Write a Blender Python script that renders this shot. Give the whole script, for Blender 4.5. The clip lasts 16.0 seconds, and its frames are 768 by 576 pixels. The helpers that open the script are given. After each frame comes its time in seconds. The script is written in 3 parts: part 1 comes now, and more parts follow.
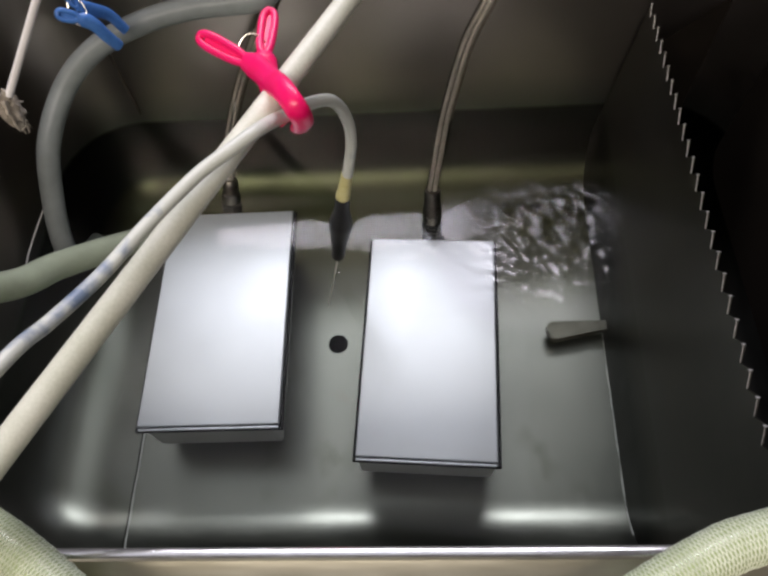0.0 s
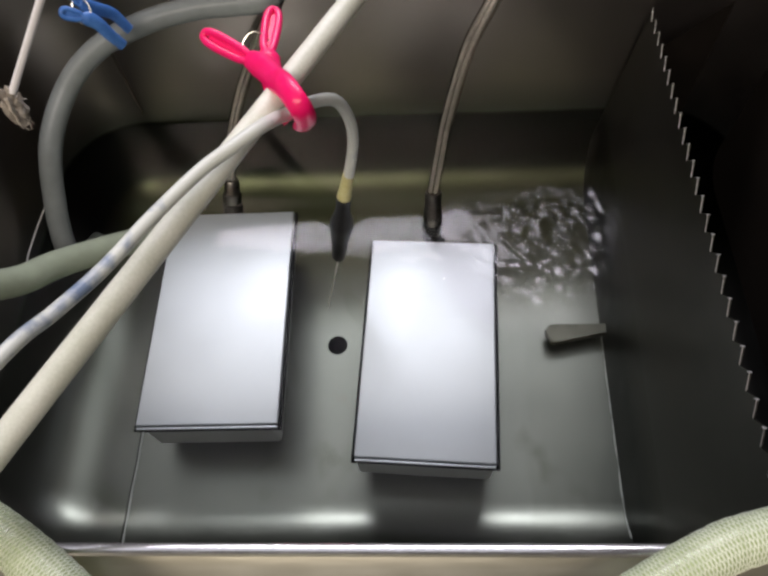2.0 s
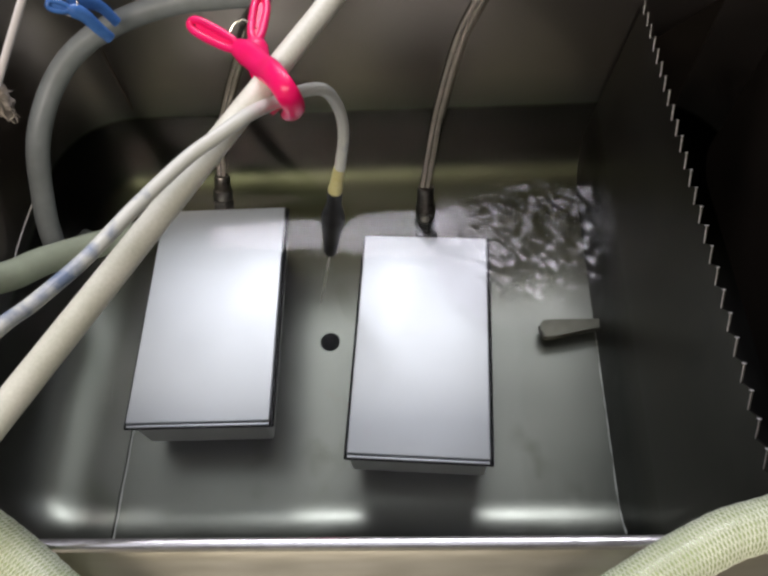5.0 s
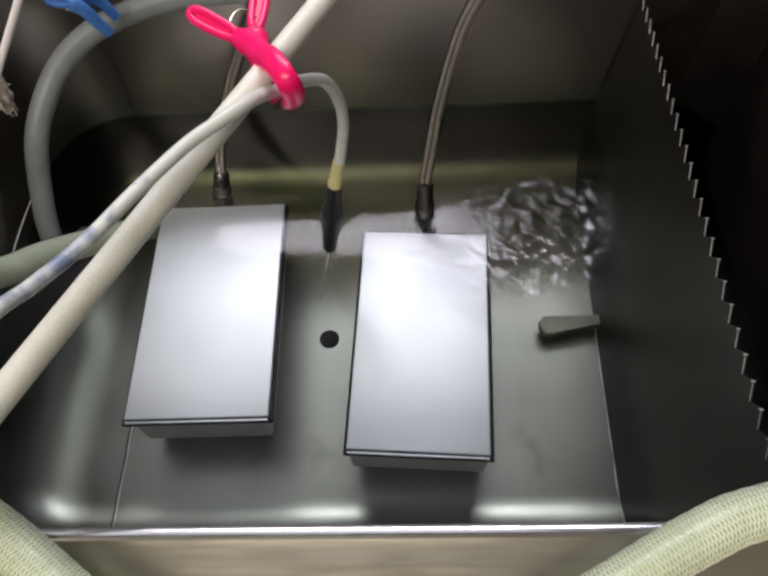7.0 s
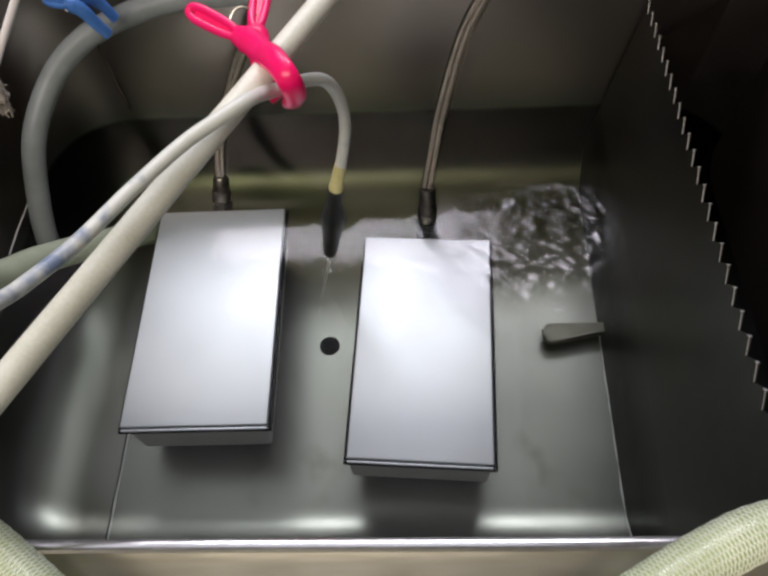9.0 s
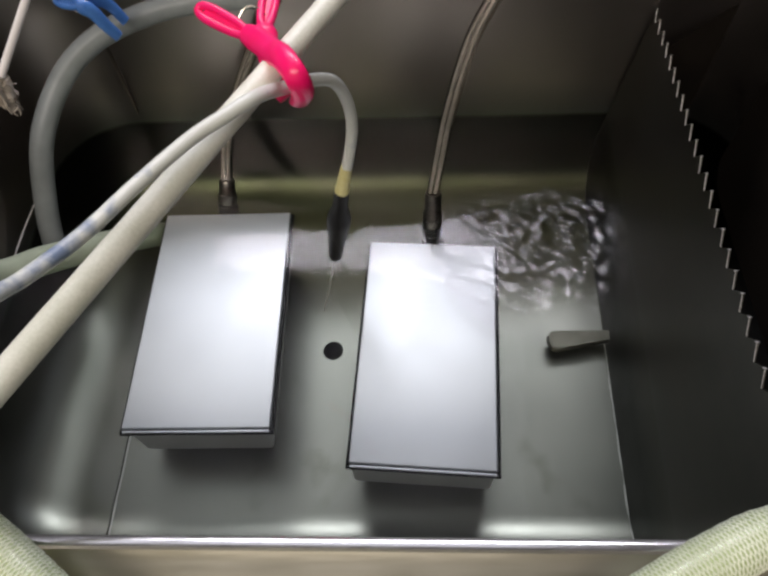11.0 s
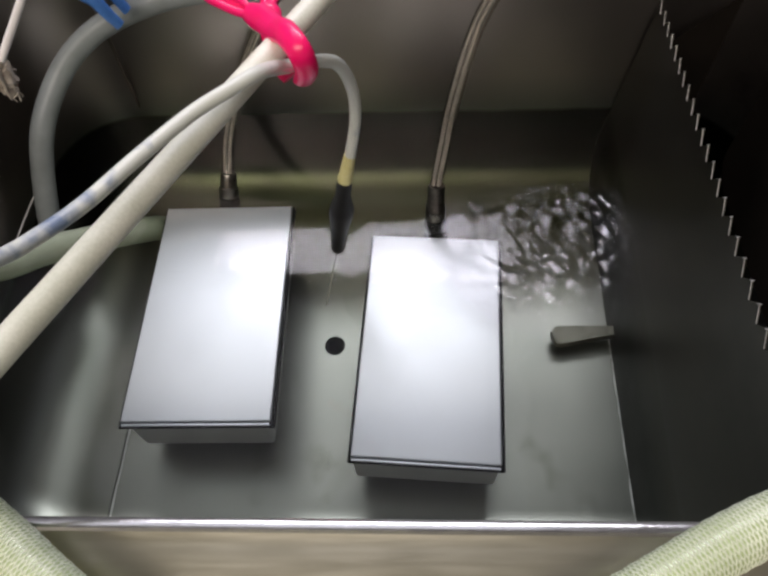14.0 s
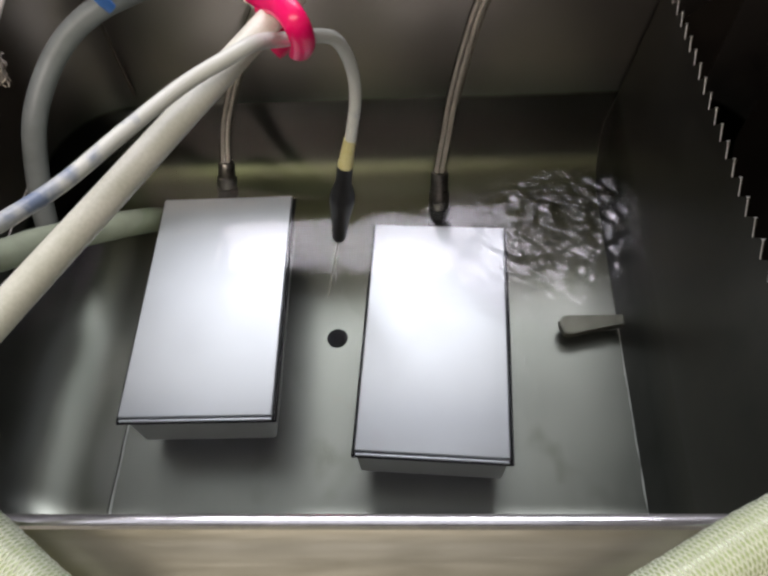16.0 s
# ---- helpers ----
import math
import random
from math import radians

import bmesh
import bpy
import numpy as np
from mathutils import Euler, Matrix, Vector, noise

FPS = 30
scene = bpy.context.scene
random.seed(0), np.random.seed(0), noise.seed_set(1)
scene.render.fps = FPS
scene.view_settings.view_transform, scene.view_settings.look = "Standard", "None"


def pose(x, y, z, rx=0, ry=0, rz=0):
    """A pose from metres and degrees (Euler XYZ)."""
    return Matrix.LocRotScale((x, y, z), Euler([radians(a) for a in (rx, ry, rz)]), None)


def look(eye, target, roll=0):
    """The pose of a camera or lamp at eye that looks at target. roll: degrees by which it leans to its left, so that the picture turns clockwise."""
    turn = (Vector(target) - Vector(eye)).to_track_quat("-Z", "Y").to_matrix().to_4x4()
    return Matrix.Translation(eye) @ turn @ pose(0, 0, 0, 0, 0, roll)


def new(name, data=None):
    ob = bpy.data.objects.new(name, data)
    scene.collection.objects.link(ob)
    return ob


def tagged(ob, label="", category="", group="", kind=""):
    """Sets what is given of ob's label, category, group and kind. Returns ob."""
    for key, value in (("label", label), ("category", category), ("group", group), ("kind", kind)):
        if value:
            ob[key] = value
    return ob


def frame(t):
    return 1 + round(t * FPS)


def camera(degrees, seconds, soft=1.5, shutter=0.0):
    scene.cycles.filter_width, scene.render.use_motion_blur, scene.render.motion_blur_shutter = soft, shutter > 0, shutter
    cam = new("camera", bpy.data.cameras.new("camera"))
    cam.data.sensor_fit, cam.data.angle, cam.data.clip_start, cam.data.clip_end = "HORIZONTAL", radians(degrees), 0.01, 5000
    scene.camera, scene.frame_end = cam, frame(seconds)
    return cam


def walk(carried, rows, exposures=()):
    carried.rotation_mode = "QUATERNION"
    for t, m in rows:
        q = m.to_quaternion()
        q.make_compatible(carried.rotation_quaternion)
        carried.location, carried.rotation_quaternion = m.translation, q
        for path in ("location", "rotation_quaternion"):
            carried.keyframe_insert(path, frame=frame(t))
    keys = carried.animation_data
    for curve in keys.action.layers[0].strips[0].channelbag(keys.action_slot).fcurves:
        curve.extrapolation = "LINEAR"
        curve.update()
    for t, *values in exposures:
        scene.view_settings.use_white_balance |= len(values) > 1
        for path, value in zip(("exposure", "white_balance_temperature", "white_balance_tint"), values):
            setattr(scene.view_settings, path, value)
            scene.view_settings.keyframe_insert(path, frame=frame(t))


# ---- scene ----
cam = camera(61.3, 16.0, soft=2.8)
PATH = [
    (0, (0.07, -0.139, 0.593), (-0.09, 0.793, -1.169), -7.1),
    (0.5, (0.071, -0.141, 0.593), (-0.09, 0.796, -1.167), -7.2),
    (1, (0.071, -0.142, 0.593), (-0.089, 0.797, -1.166), -6.8),
    (1.5, (0.07, -0.144, 0.591), (-0.09, 0.801, -1.164), -6.6),
    (2, (0.069, -0.143, 0.592), (-0.088, 0.803, -1.163), -6.3),
    (2.5, (0.069, -0.142, 0.591), (-0.088, 0.806, -1.163), -6.2),
    (3, (0.071, -0.142, 0.591), (-0.086, 0.806, -1.163), -6.2),
    (3.5, (0.071, -0.142, 0.59), (-0.082, 0.807, -1.164), -6.1),
    (4, (0.071, -0.143, 0.589), (-0.077, 0.806, -1.166), -6.0),
    (6.5, (0.071, -0.15, 0.579), (-0.064, 0.802, -1.175), -5.4),
    (7, (0.07, -0.152, 0.579), (-0.066, 0.81, -1.169), -5.4),
    (7.5, (0.07, -0.152, 0.578), (-0.065, 0.816, -1.166), -5.2),
    (8, (0.069, -0.152, 0.576), (-0.065, 0.821, -1.167), -4.9),
    (8.5, (0.069, -0.151, 0.571), (-0.067, 0.829, -1.167), -4.9),
    (9, (0.068, -0.149, 0.569), (-0.069, 0.835, -1.167), -5.1),
    (11.5, (0.067, -0.155, 0.561), (-0.085, 0.864, -1.154), -4.7),
    (12, (0.066, -0.156, 0.557), (-0.084, 0.867, -1.155), -4.5),
    (12.5, (0.065, -0.157, 0.556), (-0.082, 0.868, -1.155), -4.5),
    (13, (0.066, -0.159, 0.554), (-0.084, 0.871, -1.154), -4.7),
    (13.5, (0.066, -0.159, 0.553), (-0.088, 0.868, -1.156), -4.8),
    (14, (0.065, -0.162, 0.552), (-0.086, 0.868, -1.156), -4.6),
    (14.5, (0.065, -0.162, 0.551), (-0.085, 0.863, -1.16), -4.5),
    (15, (0.066, -0.163, 0.55), (-0.089, 0.859, -1.163), -4.7),
    (15.5, (0.065, -0.164, 0.548), (-0.088, 0.858, -1.164), -4.8),
    (16, (0.064, -0.159, 0.534), (-0.096, 0.862, -1.178), -5.7),
]
walk(cam, [(t, look(eye, target, roll)) for t, eye, target, roll in PATH], exposures=[(0, 0.0), (4, 0.0), (9, 0.0), (12.5, 0.02), (16, 0.06)])

# ---- light: a ceiling panel behind the tank, a weaker one behind the camera, an added fill overhead, a dim room ----
world = bpy.data.worlds.new("world")
world.use_nodes = True
world.node_tree.nodes["Background"].inputs[0].default_value = (0.75, 0.8, 0.78, 1)
world.node_tree.nodes["Background"].inputs[1].default_value = 0.05
scene.world = world


def area_lamp(name, x, y, z, w, d, watts, colour):
    data = bpy.data.lights.new(name, "AREA")
    data.shape, data.size, data.size_y, data.energy, data.color = "RECTANGLE", w, d, watts, colour
    ob = new(name, data)
    ob.matrix_world = pose(x, y, z)
    return ob


area_lamp("ceiling_lamp_back", -0.11, 1.78, 1.985, 1.70, 0.72, 56, (0.99, 0.95, 1.07))
# added fill over the tank that brightens lids and floor, not a real lamp
area_lamp("fill_light_middle", -0.40, 0.75, 1.985, 1.7, 1.1, 5.0, (0.97, 0.95, 1.07))
area_lamp("ceiling_lamp_front", -0.5, -1.3, 1.985, 1.8, 0.6, 47, (1.0, 0.88, 0.79))


# ---- materials ----
def material(name):
    m = bpy.data.materials.new(name)
    m.use_nodes = True
    return m, m.node_tree.nodes, m.node_tree.links, m.node_tree.nodes["Principled BSDF"]


def surface(name, dark, light, rough=(0.4, 0.6), metal=0.0, scale=30.0, bump=0.1, grain=400.0, stretch=(1, 1, 1), spec=0.5, dist=0.0008):
    """Two colours mixed by noise at two scales, with roughness and relief that follow them."""
    m, n, l, b = material(name)
    co = n.new("ShaderNodeTexCoord")
    mp = n.new("ShaderNodeMapping")
    mp.inputs["Scale"].default_value = stretch
    l.new(co.outputs["Object"], mp.inputs["Vector"])
    big = n.new("ShaderNodeTexNoise")
    big.inputs["Scale"].default_value, big.inputs["Detail"].default_value = scale, 6
    fine = n.new("ShaderNodeTexNoise")
    fine.inputs["Scale"].default_value, fine.inputs["Detail"].default_value = grain, 3
    l.new(co.outputs["Object"], big.inputs["Vector"])
    l.new(mp.outputs[0], fine.inputs["Vector"])
    mixf = n.new("ShaderNodeMath")
    mixf.operation = "MULTIPLY_ADD"
    l.new(fine.outputs["Fac"], mixf.inputs[0])
    mixf.inputs[1].default_value = 0.35
    add = n.new("ShaderNodeMath")
    add.operation = "MULTIPLY"
    l.new(big.outputs["Fac"], add.inputs[0])
    add.inputs[1].default_value = 0.65
    l.new(add.outputs[0], mixf.inputs[2])
    ramp = n.new("ShaderNodeValToRGB")
    ramp.color_ramp.elements[0].position, ramp.color_ramp.elements[1].position = 0.35, 0.65
    ramp.color_ramp.elements[0].color, ramp.color_ramp.elements[1].color = (*dark, 1), (*light, 1)
    l.new(mixf.outputs[0], ramp.inputs[0])
    l.new(ramp.outputs[0], b.inputs["Base Color"])
    rr = n.new("ShaderNodeMapRange")
    rr.inputs["From Min"].default_value, rr.inputs["From Max"].default_value = 0.35, 0.65
    rr.inputs["To Min"].default_value, rr.inputs["To Max"].default_value = rough
    l.new(mixf.outputs[0], rr.inputs["Value"])
    l.new(rr.outputs[0], b.inputs["Roughness"])
    bp = n.new("ShaderNodeBump")
    bp.inputs["Strength"].default_value, bp.inputs["Distance"].default_value = bump, dist
    l.new(mixf.outputs[0], bp.inputs["Height"])
    l.new(bp.outputs[0], b.inputs["Normal"])
    b.inputs["Metallic"].default_value = metal
    b.inputs["Specular IOR Level"].default_value = spec
    return m


STEEL_FLOOR = surface("dull_basin_steel", (0.222, 0.229, 0.212), (0.252, 0.259, 0.240), (0.30, 0.40), 1.0, 11, 0.010, 260, (1, 0.08, 1))


def shade_stain_below(m, z, soft, tint, foot=(-0.080, -0.062), bed_tone=(0.072, 0.076, 0.045), thin=1.0, paler=None):
    """Paints shade below a tank's waterline, thin on the flat floor, with patchy stains."""
    n, l = m.node_tree.nodes, m.node_tree.links
    b = n["Principled BSDF"]
    co = n.new("ShaderNodeTexCoord")
    sp = n.new("ShaderNodeSeparateXYZ")
    l.new(co.outputs["Object"], sp.inputs[0])
    nz = n.new("ShaderNodeTexNoise")
    nz.inputs["Scale"].default_value, nz.inputs["Detail"].default_value = 18, 4
    l.new(co.outputs["Object"], nz.inputs["Vector"])
    wob = n.new("ShaderNodeMath")
    wob.operation = "MULTIPLY_ADD"
    l.new(nz.outputs["Fac"], wob.inputs[0])
    wob.inputs[1].default_value = 0.004
    l.new(sp.outputs["Z"], wob.inputs[2])
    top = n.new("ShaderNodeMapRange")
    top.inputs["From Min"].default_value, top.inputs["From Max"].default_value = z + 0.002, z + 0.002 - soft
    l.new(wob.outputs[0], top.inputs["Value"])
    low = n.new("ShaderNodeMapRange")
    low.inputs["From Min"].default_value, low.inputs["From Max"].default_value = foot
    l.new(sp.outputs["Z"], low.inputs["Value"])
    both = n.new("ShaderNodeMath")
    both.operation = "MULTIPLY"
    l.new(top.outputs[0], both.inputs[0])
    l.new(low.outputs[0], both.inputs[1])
    # the painted shade is weaker towards the front
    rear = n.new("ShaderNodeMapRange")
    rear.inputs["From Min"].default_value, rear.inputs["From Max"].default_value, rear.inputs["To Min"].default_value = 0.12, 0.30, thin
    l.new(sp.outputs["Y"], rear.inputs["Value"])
    shade_share = n.new("ShaderNodeMath")
    shade_share.operation = "MULTIPLY"
    l.new(both.outputs[0], shade_share.inputs[0])
    l.new(rear.outputs[0], shade_share.inputs[1])
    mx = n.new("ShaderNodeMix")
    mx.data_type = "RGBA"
    l.new(shade_share.outputs[0], mx.inputs["Factor"])
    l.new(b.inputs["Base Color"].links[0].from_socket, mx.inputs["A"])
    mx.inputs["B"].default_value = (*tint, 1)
    bed = n.new("ShaderNodeMapRange")
    bed.inputs["From Min"].default_value, bed.inputs["From Max"].default_value = 0.17, 0.32
    l.new(sp.outputs["Y"], bed.inputs["Value"])
    spots = n.new("ShaderNodeMapRange")
    spots.inputs["From Min"].default_value, spots.inputs["From Max"].default_value, spots.inputs["To Max"].default_value = 0.62, 0.76, 0.45
    l.new(nz.outputs["Fac"], spots.inputs["Value"])
    most = n.new("ShaderNodeMath")
    most.operation = "MAXIMUM"
    l.new(bed.outputs[0], most.inputs[0])
    l.new(spots.outputs[0], most.inputs[1])
    wet = n.new("ShaderNodeMath")
    wet.operation = "MULTIPLY"
    l.new(most.outputs[0], wet.inputs[0])
    l.new(top.outputs[0], wet.inputs[1])
    olive = n.new("ShaderNodeMix")
    olive.data_type = "RGBA"
    l.new(wet.outputs[0], olive.inputs["Factor"])
    l.new(b.inputs["Base Color"].links[0].from_socket, olive.inputs["A"])
    olive.inputs["B"].default_value = (*bed_tone, 1)
    l.new(olive.outputs["Result"], mx.inputs["A"])
    l.new(mx.outputs["Result"], b.inputs["Base Color"])
    # warm light reflected from the room, painted into the steel above the water
    if paler:
        dry = n.new("ShaderNodeMapRange")
        dry.inputs["From Min"].default_value, dry.inputs["From Max"].default_value = z + 0.004, z + 0.05
        l.new(wob.outputs[0], dry.inputs["Value"])
        warmed = n.new("ShaderNodeMix")
        warmed.data_type = "RGBA"
        l.new(dry.outputs[0], warmed.inputs["Factor"])
        l.new(mx.outputs["Result"], warmed.inputs["A"])
        warmed.inputs["B"].default_value = (*paler, 1)
        l.new(warmed.outputs["Result"], b.inputs["Base Color"])


# basin: painted shade under water, painted warm reflection above it
shade_stain_below(STEEL_FLOOR, 0.012, 0.006, (0.014, 0.016, 0.012), thin=0.35, paler=(0.345, 0.310, 0.285))
STEEL_PLATE = surface("shaded_weir_steel", (0.074, 0.073, 0.062), (0.108, 0.105, 0.089), (0.42, 0.52), 1.0, 5, 0.0, 40)
# dim reflections and shade painted into the plate below water, most at the rear
shade_stain_below(STEEL_PLATE, 0.012, 0.05, (0.016, 0.018, 0.014), (-0.13, -0.10), (0.011, 0.012, 0.009), thin=0.9)
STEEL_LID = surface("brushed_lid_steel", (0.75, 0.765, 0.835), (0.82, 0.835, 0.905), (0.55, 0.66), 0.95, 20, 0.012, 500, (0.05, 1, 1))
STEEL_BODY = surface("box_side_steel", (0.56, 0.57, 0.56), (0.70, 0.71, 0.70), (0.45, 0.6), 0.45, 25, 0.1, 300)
DARK_STEEL = surface("tarnished_steel", (0.09, 0.085, 0.075), (0.2, 0.19, 0.17), (0.25, 0.4), 1.0, 90, 0.3, 300)
STEEL_RIM = surface("flange_steel", (0.46, 0.435, 0.325), (0.54, 0.515, 0.41), (0.28, 0.38), 0.95, 12, 0.04, 300, (0.10, 1, 1))
STEEL_BRIGHT = surface("bright_edge_steel", (0.6, 0.6, 0.6), (0.75, 0.75, 0.75), (0.15, 0.25), 1.0, 30, 0.05)
CUT_STEEL = surface("bright_cut_steel", (0.8, 0.8, 0.78), (0.92, 0.92, 0.9), (0.4, 0.5), 0.9, 60, 0.05)
BLACK_SEAL = surface("black_rubber_seal", (0.006, 0.006, 0.007), (0.014, 0.014, 0.015), (0.6, 0.8), 0, 60, 0.2, spec=0.05)
TAB_STEEL = surface("tab_steel", (0.070, 0.070, 0.057), (0.155, 0.152, 0.128), (0.32, 0.45), 1.0, 45, 0.1)
SEAM_DARK = surface("dark_seam", (0.012, 0.012, 0.010), (0.10, 0.10, 0.09), (0.35, 0.5), 0.8, 110, 0.4)
BLACK_PLASTIC = surface("black_probe_plastic", (0.006, 0.006, 0.007), (0.014, 0.014, 0.014), (0.36, 0.48), 0, 80, 0.15, spec=0.25)
CREAM_PIPE = surface("cream_pvc", (0.62, 0.64, 0.53), (0.80, 0.81, 0.71), (0.35, 0.5), 0, 45, 0.15, 700)
PINK = surface("pink_plastic", (0.95, 0.003, 0.13), (0.98, 0.007, 0.18), (0.28, 0.38), 0, 60, 0.05)
BLUE = surface("blue_plastic", (0.045, 0.15, 0.47), (0.08, 0.23, 0.60), (0.28, 0.4), 0, 60, 0.05)
YELLOW = surface("yellow_sleeve", (0.56, 0.52, 0.20), (0.68, 0.65, 0.34), (0.35, 0.5), 0, 90, 0.1)
WHITE_CORD = surface("white_cord", (0.78, 0.76, 0.74), (0.86, 0.85, 0.84), (0.5, 0.7), 0, 60, 0.3, 900)
BRAID = surface("pale_braid", (0.60, 0.66, 0.50), (0.72, 0.77, 0.62), (0.4, 0.5), 0, 60, 0.1)
FRAY = surface("frayed_tan_fibre", (0.36, 0.31, 0.25), (0.55, 0.50, 0.42), (0.7, 0.9), 0, 120, 0.6, 900)
WIRE_GREY = surface("grey_wire", (0.46, 0.45, 0.42), (0.66, 0.65, 0.61), (0.3, 0.4), 0.2, 80, 0.1)
WIRE_DARK = surface("dark_wire", (0.06, 0.05, 0.04), (0.13, 0.105, 0.085), (0.35, 0.5), 0.1, 80, 0.1)
SPRING = surface("spring_steel", (0.6, 0.57, 0.5), (0.75, 0.72, 0.65), (0.2, 0.3), 1.0, 80, 0.05)
ROOM = surface("painted_room_wall", (0.30, 0.30, 0.285), (0.36, 0.355, 0.34), (0.7, 0.85), 0, 2, 0.1, 60)
ROOM_CEIL = surface("ceiling_paint", (0.50, 0.50, 0.50), (0.56, 0.56, 0.56), (0.8, 0.9), 0, 2, 0.1, 60)
# near-black colour that stands for the shade in the overflow chamber
CHAMBER_SHADE = surface("black_chamber_shade", (0.006, 0.005, 0.004), (0.012, 0.0095, 0.0075), (0.6, 0.8), 0, 9, 0.1, spec=0.1)
DARK_VOID = surface("black_drain", (0.004, 0.004, 0.004), (0.008, 0.008, 0.008), (0.8, 0.9), 0, 50, 0.1, spec=0.05)


def stained_cable():
    """White cable sheath with smudged blue-grey marks."""
    m, n, l, b = material("stained_white_cable")
    co = n.new("ShaderNodeTexCoord")
    a = n.new("ShaderNodeTexNoise")
    a.inputs["Scale"].default_value, a.inputs["Detail"].default_value = 58, 8
    l.new(co.outputs["Object"], a.inputs["Vector"])
    r = n.new("ShaderNodeValToRGB")
    r.color_ramp.elements[0].position, r.color_ramp.elements[0].color = 0.33, (0.19, 0.25, 0.36, 1)
    r.color_ramp.elements[1].position, r.color_ramp.elements[1].color = 0.50, (0.68, 0.71, 0.65, 1)
    sp = n.new("ShaderNodeSeparateXYZ")
    l.new(co.outputs["Object"], sp.inputs[0])
    paler = n.new("ShaderNodeMapRange")
    paler.inputs["From Min"].default_value, paler.inputs["From Max"].default_value, paler.inputs["To Min"].default_value, paler.inputs["To Max"].default_value = -0.06, 0.06, -0.05, 0.13
    l.new(sp.outputs["Y"], paler.inputs["Value"])
    tone = n.new("ShaderNodeMath")
    l.new(a.outputs["Fac"], tone.inputs[0])
    l.new(paler.outputs[0], tone.inputs[1])
    l.new(tone.outputs[0], r.inputs[0])
    l.new(r.outputs[0], b.inputs["Base Color"])
    b.inputs["Roughness"].default_value = 0.42
    return m


def clear_tube(name, tint, see, rough):
    """Clouded plastic tube: part of the light goes through, part is scattered."""
    m, n, l, b = material(name)
    b.inputs["Roughness"].default_value = rough
    co = n.new("ShaderNodeTexCoord")
    nz = n.new("ShaderNodeTexNoise")
    nz.inputs["Scale"].default_value, nz.inputs["Detail"].default_value = 40, 4
    l.new(co.outputs["Object"], nz.inputs["Vector"])
    r = n.new("ShaderNodeValToRGB")
    r.color_ramp.elements[0].position, r.color_ramp.elements[0].color = 0.3, (*[c * 0.8 for c in tint], 1)
    r.color_ramp.elements[1].position, r.color_ramp.elements[1].color = 0.7, (*tint, 1)
    l.new(nz.outputs["Fac"], r.inputs[0])
    l.new(r.outputs[0], b.inputs["Base Color"])
    tr = n.new("ShaderNodeBsdfTransparent")
    tr.inputs[0].default_value = (*[min(1, 0.4 + c) for c in tint], 1)
    ms = n.new("ShaderNodeMixShader")
    ms.inputs[0].default_value = see
    l.new(b.outputs[0], ms.inputs[1])
    l.new(tr.outputs[0], ms.inputs[2])
    l.new(ms.outputs[0], n["Material Output"].inputs[0])
    return m


BORE = clear_tube("clear_bore", (0.46, 0.49, 0.45), 0.72, 0.3)
CABLE = stained_cable()
GREY_HOSE = clear_tube("cloudy_grey_tube", (0.44, 0.48, 0.48), 0.50, 0.35)
PALE_HOSE = clear_tube("pale_green_tube", (0.50, 0.57, 0.42), 0.3, 0.35)
GREEN_HOSE = clear_tube("green_braided_tube", (0.50, 0.60, 0.32), 0.12, 0.2)


def smoky_glass():
    """Clear smoky plastic that bends light, so that the tube's edges go dark."""
    m, n, l, b = material("smoky_conduit")
    b.inputs["Base Color"].default_value = (0.66, 0.63, 0.56, 1)
    b.inputs["Transmission Weight"].default_value = 1.0
    b.inputs["IOR"].default_value = 1.3
    co = n.new("ShaderNodeTexCoord")
    nz = n.new("ShaderNodeTexNoise")
    nz.inputs["Scale"].default_value = 60
    l.new(co.outputs["Object"], nz.inputs["Vector"])
    rr = n.new("ShaderNodeMapRange")
    rr.inputs["To Min"].default_value, rr.inputs["To Max"].default_value = 0.05, 0.16
    l.new(nz.outputs["Fac"], rr.inputs["Value"])
    l.new(rr.outputs[0], b.inputs["Roughness"])
    return m


SMOKE_TUBE = smoky_glass()


def water_material(name, tint, bumpy, ior=1.33, rough=0.06):
    """Mirror gloss by Fresnel over clear, faintly green water."""
    m, n, l, b = material(name)
    n.remove(b)
    fr = n.new("ShaderNodeFresnel")
    fr.inputs["IOR"].default_value = ior
    gl = n.new("ShaderNodeBsdfGlossy")
    gl.inputs["Roughness"].default_value = rough
    tr = n.new("ShaderNodeBsdfTransparent")
    tr.inputs[0].default_value = (*tint, 1)
    ms = n.new("ShaderNodeMixShader")
    co = n.new("ShaderNodeTexCoord")
    nz = n.new("ShaderNodeTexNoise")
    nz.inputs["Scale"].default_value, nz.inputs["Detail"].default_value = 22, 2
    l.new(co.outputs["Object"], nz.inputs["Vector"])
    bp = n.new("ShaderNodeBump")
    bp.inputs["Strength"].default_value, bp.inputs["Distance"].default_value = bumpy, 0.002
    l.new(nz.outputs["Fac"], bp.inputs["Height"])
    l.new(bp.outputs[0], gl.inputs["Normal"])
    l.new(bp.outputs[0], fr.inputs["Normal"])
    l.new(fr.outputs[0], ms.inputs[0])
    l.new(tr.outputs[0], ms.inputs[1])
    l.new(gl.outputs[0], ms.inputs[2])
    l.new(ms.outputs[0], n["Material Output"].inputs[0])
    return m


WATER = water_material("clear_water", (0.93, 0.96, 0.91), 0.02)
